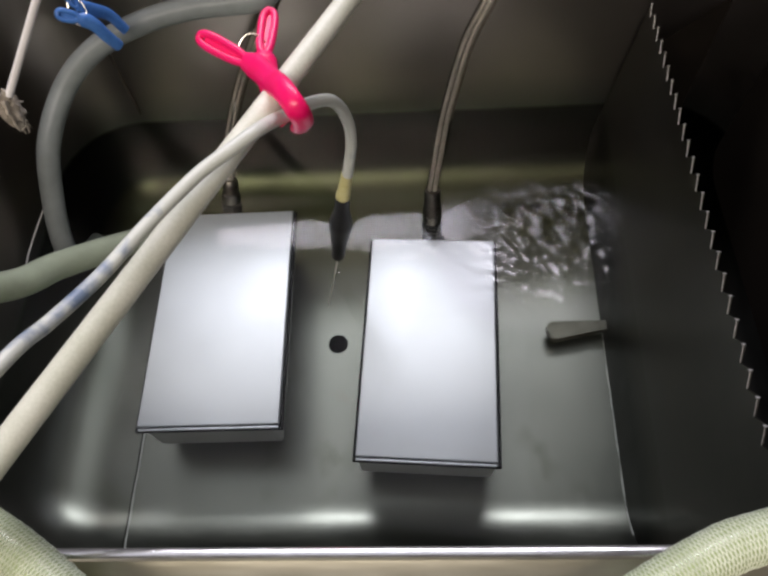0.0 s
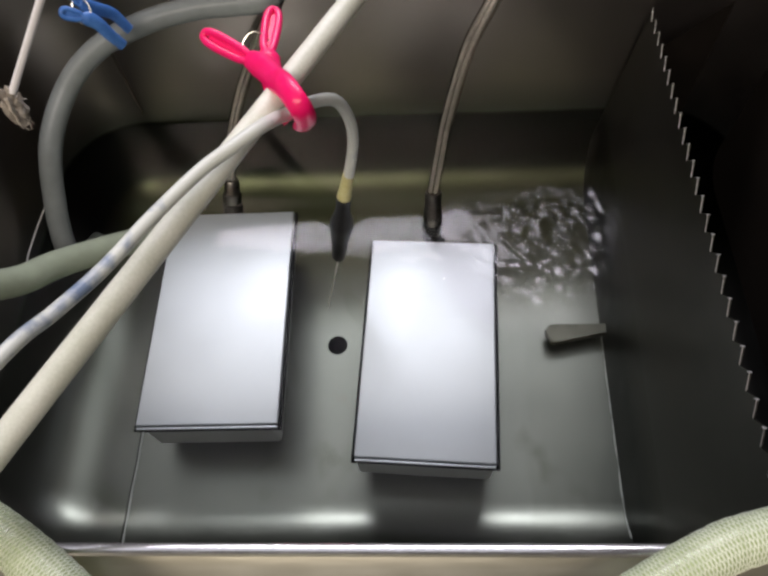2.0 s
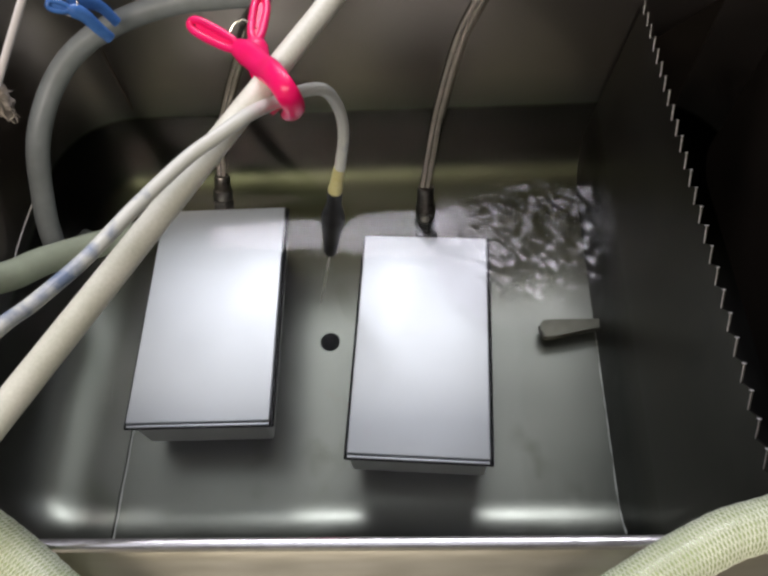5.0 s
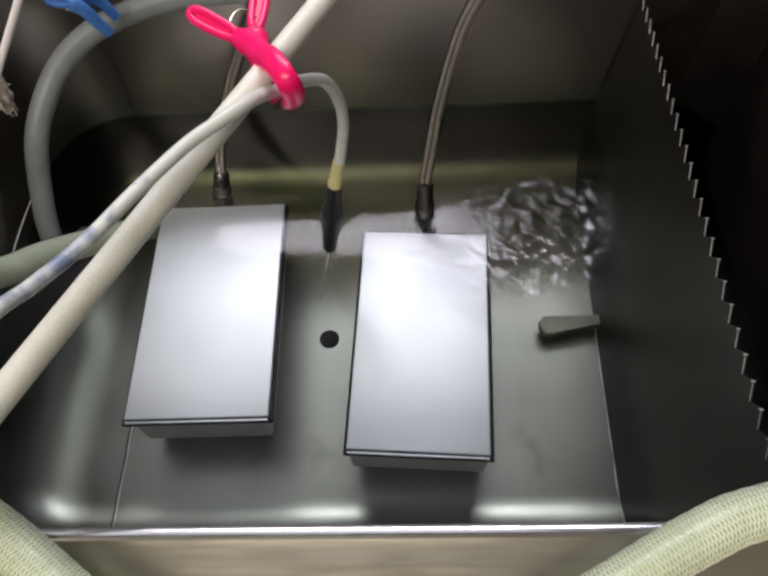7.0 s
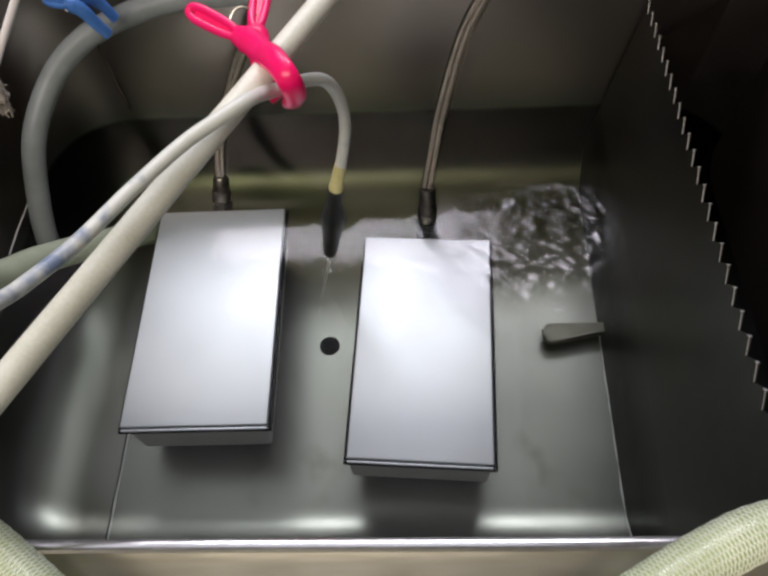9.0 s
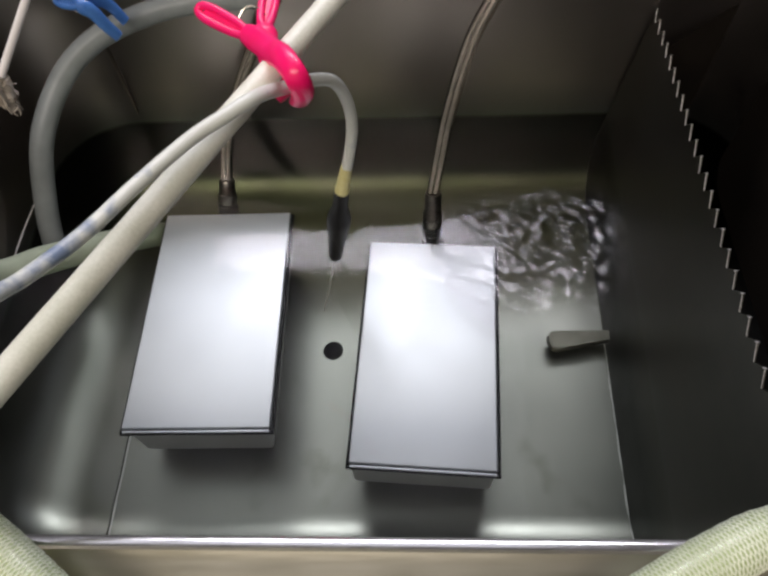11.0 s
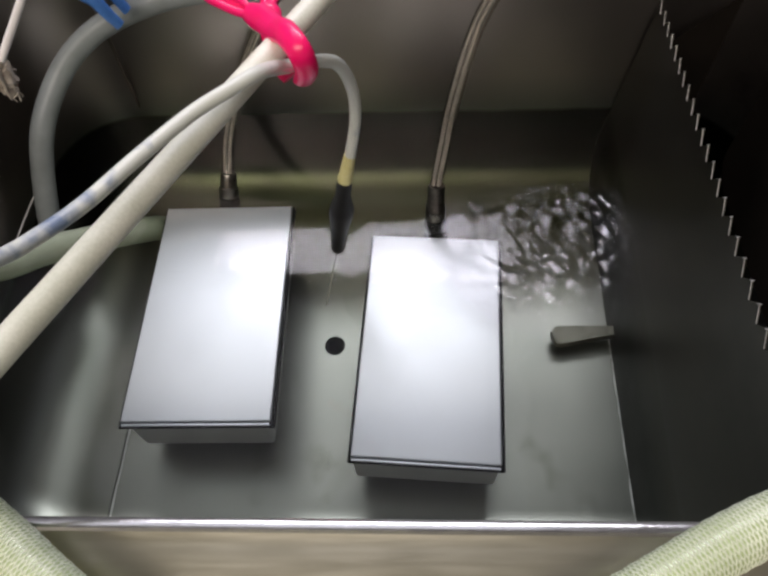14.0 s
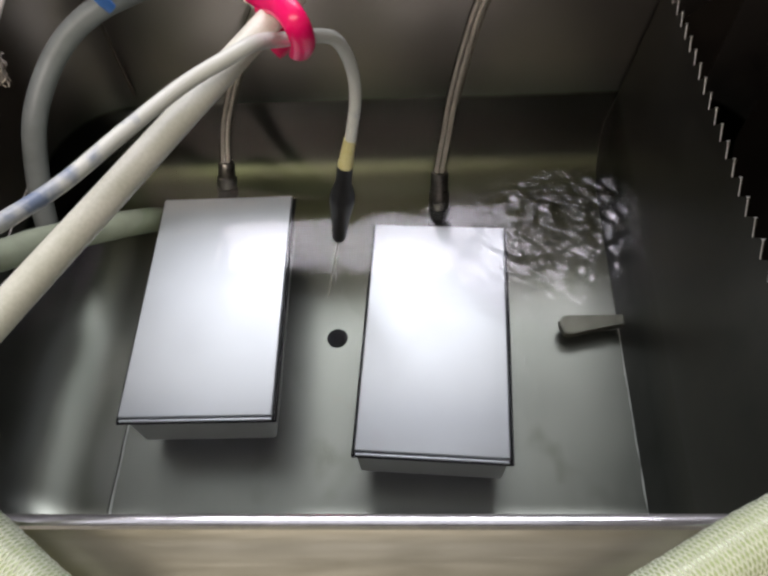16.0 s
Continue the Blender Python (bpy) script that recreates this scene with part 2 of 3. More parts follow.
RIPPLE_WATER = water_material("rippled_water", (0.93, 0.95, 0.91), 0.02, 1.43, 0.13)


# ---- builders ----
def part(name, bm, mat, parent, label="", smooth=True, outward=True):
    me = bpy.data.meshes.new(name)
    if outward:
        bmesh.ops.recalc_face_normals(bm, faces=bm.faces)
    bm.to_mesh(me)
    bm.free()
    me.materials.append(mat)
    if smooth:
        me.polygons.foreach_set("use_smooth", [True] * len(me.polygons))
        me.set_sharp_from_angle(angle=radians(38))
    ob = new(name, me)
    ob.parent = parent
    if label:
        ob["label"] = label
    return ob


def thing(name, label, category, m=Matrix(), group="", kind=""):
    ob = new(name)
    ob.empty_display_size = 0.02
    ob.matrix_world = m
    return tagged(ob, label, category, group, kind)


def box_bm(x0, x1, y0, y1, z0, z1, bevel=0.0, seg=2):
    bm = bmesh.new()
    bmesh.ops.create_cube(bm, size=1, matrix=Matrix.Translation(((x0 + x1) / 2, (y0 + y1) / 2, (z0 + z1) / 2)) @ Matrix.Diagonal((x1 - x0, y1 - y0, z1 - z0, 1)))
    if bevel:
        bmesh.ops.bevel(bm, geom=bm.edges[:], offset=bevel, segments=seg, affect="EDGES", profile=0.5)
    return bm


def spline(points, step=10):
    """Points of a Catmull-Rom curve through the control points."""
    p = [Vector(q) for q in points]
    p = [p[0] * 2 - p[1], *p, p[-1] * 2 - p[-2]]
    out = []
    for i in range(1, len(p) - 2):
        for k in range(step):
            t = k / step
            a, b, c, d = p[i - 1], p[i], p[i + 1], p[i + 2]
            out.append(0.5 * ((2 * b) + (c - a) * t + (2 * a - 5 * b + 4 * c - d) * t * t + (3 * b - a - 3 * c + d) * t ** 3))
    return out + [p[-2]]


def sweep_bm(path, radius, sides=16, flat=1.0, bm=None, up=Vector((0, 0, 1)), close=True, twist=0.0):
    """A tube along a path; radius: a number, or a function of 0..1. flat: thickness against width. UV: along and round, in metres."""
    bm = bm or bmesh.new()
    uv = bm.loops.layers.uv.verify()
    rings, length, lens = [], 0.0, []
    n = len(path)
    side = None
    for i, q in enumerate(path):
        d = (path[min(i + 1, n - 1)] - path[max(i - 1, 0)]).normalized()
        length += (q - path[i - 1]).length if i else 0
        lens.append(length)
        s = d.cross(up) if side is None else side - d * side.dot(d)
        s = s.normalized() if s.length > 1e-6 else d.orthogonal().normalized()
        side = s
        w = d.cross(s)
        r = radius(i / (n - 1)) if callable(radius) else radius
        rings.append([bm.verts.new(q + (s * math.cos(a) + w * math.sin(a) * flat) * r) for a in (2 * math.pi * k / sides for k in range(sides))])
    for i in range(n - 1):
        for k in range(sides):
            f = bm.faces.new((rings[i][k], rings[i][(k + 1) % sides], rings[i + 1][(k + 1) % sides], rings[i + 1][k]))
            for lp, (u, v) in zip(f.loops, ((lens[i], k), (lens[i], k + 1), (lens[i + 1], k + 1), (lens[i + 1], k))):
                lp[uv].uv = (u, v / sides * 0.06)
    if close:
        bm.faces.new(rings[0][::-1])
        bm.faces.new(rings[-1])
    return bm


def lathe_bm(profile, a, b, sides=20):
    """A turned body along the line a-b; profile: pairs of 0..1 and radius."""
    a, b = Vector(a), Vector(b)
    bm = bmesh.new()
    d = (b - a).normalized()
    s = d.orthogonal().normalized()
    w = d.cross(s)
    rings = [[bm.verts.new(a.lerp(b, t) + (s * math.cos(q) + w * math.sin(q)) * r) for q in (2 * math.pi * k / sides for k in range(sides))] for t, r in profile]
    for i in range(len(rings) - 1):
        for k in range(sides):
            bm.faces.new((rings[i][k], rings[i][(k + 1) % sides], rings[i + 1][(k + 1) % sides], rings[i + 1][k]))
    bm.faces.new(rings[0][::-1])
    bm.faces.new(rings[-1])
    return bm


# ---- room that closes the place ----
def room():
    x0, x1, y0, y1, z0, z1, th = -2.6, 2.6, -2.4, 3.6, -0.45, 2.0, 0.1
    for name, b, mat in (("floor", (x0, x1, y0, y1, z0 - th, z0), ROOM), ("ceiling", (x0, x1, y0, y1, z1, z1 + th), ROOM_CEIL),
                         ("wall_north", (x0, x1, y1, y1 + th, z0, z1), ROOM), ("wall_south", (x0, x1, y0 - th, y0, z0, z1), ROOM),
                         ("wall_west", (x0 - th, x0, y0, y1, z0, z1), ROOM), ("wall_east", (x1, x1 + th, y0, y1, z0, z1), ROOM)):
        tagged(part(name, box_bm(*b), mat, None, smooth=False), "plain grey painted room surface", name.split("_")[0], kind="structure")


room()

# ---- tank ----
TANK = pose(0, 0, 0, 0, 0, 3.4)
U0, U1, V0, V1 = -0.350, 0.42, -0.107, 0.405
WEIR_U, FLOOR_Z, WATER_Z = 0.2665, -0.088, 0.012
HOLE = (-0.031, 0.149)
FRONT_R = 0.061


def rim_z(v, u=0.0):
    return 0.260 - 0.084 * v - 0.13 * (min(u, 0.15) + 0.03) * max(0.0, v) / 0.405


def ring(inset, corner, front=None):
    """A rounded rectangle inset from the basin's walls, anticlockwise; front: the inset of the front side, where it differs."""
    out = []
    r = max(corner - inset, 0.004)
    low = V0 + (inset if front is None else front)
    for cx, cy, a0 in ((U1 - inset - r, V1 - inset - r, 0), (U0 + inset + r, V1 - inset - r, 90), (U0 + inset + r, low + r, 180), (U1 - inset - r, low + r, 270)):
        for k in range(9):
            a = radians(a0 + 90 * k / 8)
            out.append((cx + r * math.cos(a), cy + r * math.sin(a)))
    return out


def front_share(k):
    """How far the k-th point of a ring belongs to the front side."""
    side, step = divmod(k, 9)
    return step / 8 if side == 2 else 1 - step / 8 if side == 3 else 0.0


def tank():
    t = thing("water_tank", "stainless steel tank with rounded corners, filled with clear water", "tank", TANK)
    r, corner = 0.080, 0.085
    bm = bmesh.new()
    rings = []
    for k in range(15):
        a = math.pi / 2 * k / 14
        rf = FRONT_R
        pts = ring(r - r * math.sin(a), corner, 0.022 + rf - rf * math.sin(a))
        rings.append([bm.verts.new((u, v, FLOOR_Z + (1 - math.cos(a)) * (r + (rf - r) * front_share(k)))) for k, (u, v) in enumerate(pts)])
    for f in (0.3, 0.6, 0.9):
        rings.append([bm.verts.new((u, v, FLOOR_Z + r + f * (rim_z(v, u) - FLOOR_Z - r))) for u, v in ring(0, corner, 0.022 * (1 - f))])
    rings.append([bm.verts.new((u, v, rim_z(v, u) - 0.004)) for u, v in ring(0, corner)])
    for i in range(len(rings) - 1):
        n = len(rings[0])
        for k in range(n):
            bm.faces.new((rings[i][k], rings[i][(k + 1) % n], rings[i + 1][(k + 1) % n], rings[i + 1][k]))
    n = len(rings[0])
    hole = [bm.verts.new((HOLE[0] + 0.0112 * math.cos(a), HOLE[1] + 0.0112 * math.sin(a), FLOOR_Z)) for a in (2 * math.pi * k / 24 for k in range(24))]
    edges = [bm.edges.new((hole[k], hole[(k + 1) % 24])) for k in range(24)]
    edges += [bm.edges.get((rings[0][k], rings[0][(k + 1) % n])) for k in range(n)]
    bmesh.ops.triangle_fill(bm, edges=edges, use_beauty=True)
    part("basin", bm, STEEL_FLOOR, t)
    # drain below the hole
    bm = bmesh.new()
    top = [bm.verts.new((HOLE[0] + 0.0112 * math.cos(a), HOLE[1] + 0.0112 * math.sin(a), FLOOR_Z + 0.0003)) for a in (2 * math.pi * k / 24 for k in range(24))]
    low = [bm.verts.new((q.co.x, q.co.y, FLOOR_Z - 0.05)) for q in top]
    for k in range(24):
        bm.faces.new((top[k], top[(k + 1) % 24], low[(k + 1) % 24], low[k]))
    bm.faces.new(low)
    part("drain", bm, DARK_VOID, t, "dark round drain hole")
    # rolled rim and flange, then the outer skirt down to the ground
    bm = bmesh.new()
    rows = [(0.0, -0.004), (0.0, -0.0019), (-0.0006, -0.0015), (-0.0030, -0.0006), (-0.0048, -0.0010), (-0.006, -0.0025)]
    loops = [[bm.verts.new((u, v, rim_z(v, u) + dz)) for u, v in ring(i, corner)] for i, dz in rows]
    for i in range(len(loops) - 1):
        for k in range(n):
            bm.faces.new((loops[i][k], loops[i][(k + 1) % n], loops[i + 1][(k + 1) % n], loops[i + 1][k]))
    part("rim", bm, STEEL_BRIGHT, t, "bright rolled steel rim")
    bm = bmesh.new()
    rows = [(-0.006, -0.0025), (-0.012, -0.004), (-0.065, -0.006), (-0.07, -0.009), (-0.071, -0.05)]
    loops = [[bm.verts.new((u, v, rim_z(v, u) + dz)) for u, v in ring(i, corner)] for i, dz in rows]
    loops.append([bm.verts.new((u, v, -0.45)) for u, v in ring(-0.071, corner)])
    for i in range(len(loops) - 1):
        for k in range(n):
            bm.faces.new((loops[i][k], loops[i][(k + 1) % n], loops[i + 1][(k + 1) % n], loops[i + 1][k]))
    part("flange", bm, STEEL_RIM, t, "brownish reflecting steel flange")
    # weir plate with a saw-toothed top edge, leaning slightly outwards
    inv = TANK.inverted()
    bm = bmesh.new()
    pitch, depth = 0.0188, 0.0105
    y, tops, up = 0.305 - 21.5 * pitch, [], False
    while y < 0.419:
        z = 0.1895 - 0.0925 * y
        tops.append((y, z if up else z - depth))
        y += pitch / 2
        up = not up
    faces = []
    for off in (0.0, 0.0012):
        hi, lo = [], []
        for y, z in tops:
            low = Vector((0.2635 - 0.030 * (y + 0.03), y, FLOOR_Z + 0.0005))
            tip = Vector((0.273, y, 0.1895 - 0.0925 * y))
            top = low.lerp(tip, (z - low.z) / (tip.z - low.z))
            hi.append(bm.verts.new(inv @ (top + Vector((off, 0, 0)))))
            lo.append(bm.verts.new(inv @ (low + Vector((off, 0, 0)))))
        faces.append((hi, lo))
    for i in range(len(tops) - 1):
        for a, b in faces:
            bm.faces.new((a[i], a[i + 1], b[i + 1], b[i]))
        bm.faces.new((faces[0][0][i], faces[0][0][i + 1], faces[1][0][i + 1], faces[1][0][i]))
    part("weir_plate", bm, STEEL_PLATE, t, "steel overflow plate with saw teeth, its shade put into the colour")
    bm = bmesh.new()
    for i in range(len(tops) - 1):
        if tops[i + 1][1] > tops[i][1]:
            a, b = (inv @ Vector((0.2728, *tops[q])) for q in (i, i + 1))
            sweep_bm([a, a.lerp(b, 0.5), a.lerp(b, 0.93), b], lambda f: 0.00032 if f < 0.75 else 0.0017, 6, bm=bm)
    part("cut_edge", bm, CUT_STEEL, t, "bright cut edges of the teeth")
    # black sheets in place of the shade in the overflow chamber behind the plate
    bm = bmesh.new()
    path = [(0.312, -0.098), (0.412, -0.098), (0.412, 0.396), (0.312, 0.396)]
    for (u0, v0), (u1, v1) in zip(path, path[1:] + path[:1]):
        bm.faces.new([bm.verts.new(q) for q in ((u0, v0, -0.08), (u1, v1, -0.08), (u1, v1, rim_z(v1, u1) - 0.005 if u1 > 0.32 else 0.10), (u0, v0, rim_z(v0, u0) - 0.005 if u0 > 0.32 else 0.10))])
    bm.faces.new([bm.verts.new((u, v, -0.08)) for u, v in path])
    part("overflow_shade", bm, CHAMBER_SHADE, t, "black sheets standing in for shade in the overflow chamber", smooth=False)
    # weld seams
    for u, v0, v1 in ((-0.239, -0.073, 0.36), (WEIR_U, -0.06, 0.17)):
        path = []
        for v in np.linspace(v0, v1, 60):
            climb = FRONT_R - math.sqrt(FRONT_R ** 2 - max(0, V0 + 0.022 + FRONT_R - v) ** 2)
            sway = (0.0006 if u < 0 else 0.0009) * noise.noise((40 * v, u, 0)) + (0.0003 if u < 0 else 0.0005) * noise.noise((130 * v, u, 2))
            foot = u + 0.45 * climb if u < 0 else 0.2625 + 0.0293 * v
            path.append(Vector((foot + sway, v, FLOOR_Z + 0.0006 + climb)))
        part("weld_seam", sweep_bm(path, lambda f: 0.0008 + 0.0005 * noise.noise((f * 30, u, 0)), 8), STEEL_BODY, t, "thin uneven weld seam")
        if u < 0:
            part("groove", sweep_bm([q + Vector((-0.0020, 0, -0.0002)) for q in path], 0.0010, 8), SEAM_DARK, t, "dark groove along the seam")
    # folded tab low on the weir plate
    bm = bmesh.new()
    prof = [(0.0, 0.012), (0.003, 0.0205), (0.008, 0.0225), (0.030, 0.0170), (0.048, 0.0130), (0.058, 0.0120)]
    edge = [(WEIR_U - 0.064 + d * 1.138, 0.163 - h) for d, h in prof] + [(WEIR_U + 0.002, 0.163), (WEIR_U - 0.058, 0.163), (WEIR_U - 0.064, 0.157)]
    tops, lows = ([bm.verts.new((u, v, z)) for u, v in edge] for z in (FLOOR_Z + 0.020, FLOOR_Z + 0.010))
    bm.faces.new(tops)
    bm.faces.new(lows[::-1])
    for k in range(len(edge)):
        bm.faces.new((tops[k - 1], tops[k], lows[k], lows[k - 1]))
    bmesh.ops.bevel(bm, geom=[e for e in bm.edges if abs(e.verts[0].co.z - e.verts[1].co.z) < 1e-6], offset=0.0012, segments=2, affect="EDGES")
    part("tab", bm, TAB_STEEL, t, "folded steel tab near the floor")
    return t


tank()


# ---- water ----
STIR = (0.1955, 0.222)   # middle of the stirred water, in the tank's own axes
STIR_R = (0.0, 0.046, 0.078, 0.114)


def wave_height(x, y, seed):
    """Short crests that run from the rear of the tank towards the weir, at two sizes, with sharper tops than troughs."""
    p, q = 0.68 * x + 0.73 * y, 0.73 * x - 0.68 * y
    bend = 0.006 * noise.noise((x * 38, y * 38, seed + 20))
    a = noise.noise(((p + bend) * 78, q * 34, seed))
    b = noise.noise((p * 165, (q + bend) * 75, seed + 5))
    c = noise.noise((x * 60, y * 60, seed + 9))
    return 0.0024 * (0.35 - abs(a)) + 0.00075 * b + 0.0013 * c + 0.00020 * noise.noise((p * 330, q * 190, seed + 14))


def water():
    w = thing("water", "clear faintly green water, rippled near the weir", "water", TANK, kind="structure")
    # still sheet, with a round gap that the stirred rings fill
    nx, ny = 300, 240
    u0, u1, v0, v1 = U0 - 0.004, 0.300, V0 - 0.004, V1 + 0.004
    bm = bmesh.new()
    grid = []
    for j in range(ny + 1):
        row = []
        for i in range(nx + 1):
            x, y = u0 + (u1 - u0) * i / nx - STIR[0], v0 + (v1 - v0) * j / ny - STIR[1]
            d = math.hypot(x, y)
            if d < STIR_R[-1] - 0.001:
                row.append(None)
                continue
            near = math.exp(-(d - STIR_R[-1]) / 0.035)
            h = (0.00004 + 0.00022 * near) * noise.noise((x * 42, y * 42, 0.3)) + (0.00002 + 0.00018 * near) * noise.noise((x * 95, y * 120, 4.0))
            row.append(bm.verts.new((x, y, h)))
        grid.append(row)
    for j in range(ny):
        for i in range(nx):
            q = (grid[j][i], grid[j][i + 1], grid[j + 1][i + 1], grid[j + 1][i])
            if all(q):
                bm.faces.new(q)
    sheet = part("water_surface", bm, WATER, w, outward=False)
    # the water climbs a little at the probe's needle
    n = TANK.inverted() @ Vector((-0.0347, 0.183, WATER_Z))
    part("meniscus", lathe_bm([(0, 0.0052), (0.12, 0.0040), (0.3, 0.0026), (0.6, 0.0015), (1, 0.0008)], (n.x, n.y, WATER_Z + 0.0003), (n.x, n.y, WATER_Z + 0.0028), 16), RIPPLE_WATER, w, "small rise of water at the needle")
    rings = []
    for k, (r0, r1) in enumerate(zip(STIR_R, STIR_R[1:])):
        bm = bmesh.new()
        steps, sides = int((r1 - r0) / 0.0009), (300, 460, 640)[k]
        loops = []
        for i in range(steps + 1):
            r = r0 + (r1 - r0) * i / steps
            loop = []
            for n in range(sides if r > 0 else 1):
                a = 2 * math.pi * n / sides
                x, y = r * math.cos(a), r * math.sin(a)
                # stronger along the tank than across it
                lobe = 0.62 + 0.38 * abs(math.sin(a - 0.25))
                e = (1.0 if r < 0.032 else math.exp(-((r - 0.032) / 0.042) ** 2)) * (lobe if k else 1.0)
                fade = 1.0 - max(0.0, (r - 0.105) / 0.009) if k == 2 else 1.0
                loop.append(bm.verts.new((x, y, wave_height(x, y, 3.0 * k) * e * max(0.05, fade))))
            loops.append(loop)
        for lo, hi in zip(loops, loops[1:]):
            for n in range(sides):
                m = (n + 1) % sides
                bm.faces.new((lo[0], hi[n], hi[m]) if len(lo) == 1 else (lo[n], hi[n], hi[m], lo[m]))
        ob = part("ripples", bm, RIPPLE_WATER, w, "broken ripples of stirred water", outward=False)
        me = ob.data
        me.polygons.foreach_set("use_smooth", [True] * len(me.polygons))
        rings.append(ob)
    return sheet, rings


SHEET, RIPPLES = water()


# ---- transducer boxes ----
def transducer(m, w, d, label, conduit, trim=(0.0, 0.0)):
    """A submerged flat steel box: lid, black seal, body, feet, gland and smoky conduit with two wires."""
    t = thing("transducer_box", label, "transducer", m, group="steel boxes on the tank floor")
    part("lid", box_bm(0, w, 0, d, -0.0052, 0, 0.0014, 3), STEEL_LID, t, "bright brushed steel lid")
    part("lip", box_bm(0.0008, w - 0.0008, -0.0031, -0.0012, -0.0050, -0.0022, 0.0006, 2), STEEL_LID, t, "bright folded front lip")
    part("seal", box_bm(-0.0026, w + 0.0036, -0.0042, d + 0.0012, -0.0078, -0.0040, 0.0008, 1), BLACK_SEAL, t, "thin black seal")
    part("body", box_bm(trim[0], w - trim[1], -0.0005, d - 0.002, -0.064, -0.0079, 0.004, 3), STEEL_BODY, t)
    for x in (0.02, w - 0.02):
        for y in (0.02, d - 0.02):
            part("foot", lathe_bm([(0, 0.007), (0.1, 0.008), (0.9, 0.008), (1, 0.007)], (x, y, FLOOR_Z), (x, y, -0.0645)), BLACK_SEAL, t)
    inv = m.inverted()
    path = spline([inv @ Vector(q) for q in conduit], 12)
    g = part("gland", lathe_bm([(0, 0.0100), (0.1, 0.0124), (0.45, 0.0124), (0.5, 0.0102), (0.6, 0.0102), (0.65, 0.0120), (0.95, 0.0120), (1, 0.0105)], path[4], path[17], 6), BLACK_PLASTIC, t, "black gland nut")
    part("collar", lathe_bm([(0, 0.0096), (0.1, 0.0104), (0.4, 0.0104), (0.45, 0.0088), (0.9, 0.0088), (1, 0.0076)], path[17], path[27], 12), DARK_STEEL, g, "ringed dark steel collar")
    c = part("conduit", sweep_bm(path, 0.0068, 18), SMOKE_TUBE, t, "smoky clear conduit with wires inside")
    for off, mat in ((-0.0024, WIRE_GREY), (0.0016, WIRE_GREY)):
        part("wire", sweep_bm([q + Vector((off, 0, 0.0005)) for q in path], 0.0017, 8), mat, c)
    return t


transducer(pose(0, 0, 0), 0.130, 0.235, "flat stainless box with bright brushed lid, under shallow water",
           [(0.066, 0.238, -0.022), (0.0655, 0.250, -0.010), (0.063, 0.262, 0.035), (0.0690, 0.279, 0.085), (0.0760, 0.295, 0.130), (0.0915, 0.320, 0.187), (0.1085, 0.335, 0.221), (0.122, 0.368, 0.236), (0.130, 0.410, 0.232), (0.135, 0.470, 0.220), (0.138, 0.496, 0.185), (0.140, 0.503, 0.08), (0.140, 0.505, -0.44)])
transducer(pose(-0.2115, 0.0175, 0, 0, 0, 4.0), 0.137, 0.2435, "flat stainless box with bright brushed lid, set slightly askew",
           [(-0.1645, 0.2665, -0.022), (-0.1645, 0.276, -0.008), (-0.1610, 0.2850, 0.0180), (-0.1610, 0.3225, 0.0470), (-0.1510, 0.3670, 0.0770), (-0.1222, 0.3826, 0.1333), (-0.0901, 0.3863, 0.1861), (-0.070, 0.392, 0.225), (-0.040, 0.418, 0.244), (-0.016, 0.465, 0.238), (-0.005, 0.494, 0.205), (0.004, 0.502, 0.09), (0.004, 0.505, -0.44)], trim=(0.002, 0.007))


# ---- pipe, cable, probe ----
def pipe():
    a, d = Vector((-0.075, 0.005, 0.326)), Vector((0.402, 0.916, 0.0)).normalized()
    t = thing("pipe", "cream plastic pipe lying across the tank", "pipe", Matrix.Translation(a))
    path = [d * s for s in np.linspace(-0.42, 0.62, 40)]
    part("tube", sweep_bm(path, 0.0068, 24), CREAM_PIPE, t)


CROSS = [(-0.086, -0.036, 0.362), (-0.077, -0.009, 0.352), (-0.065, 0.023, 0.346), (-0.049, 0.054, 0.3425), (-0.035, 0.072, 0.341), (-0.024, 0.089, 0.337), (-0.018, 0.116, 0.318), (-0.014, 0.136, 0.304)]


def cable():
    t = thing("cable", "white probe cable with blue-grey smudges, held against the pipe", "cable")
    pts = [(-0.13, -0.21, 0.41), (-0.105, -0.125, 0.395), (-0.091, -0.060, 0.375), *CROSS,
           (-0.001, 0.160, 0.284), (0.0045, 0.175, 0.252), (0.0035, 0.183, 0.216), (-0.0045, 0.186, 0.172)]
    part("sheath", sweep_bm(spline(pts, 10), lambda f: 0.0029 + 0.0015 * f, 16), CABLE, t)


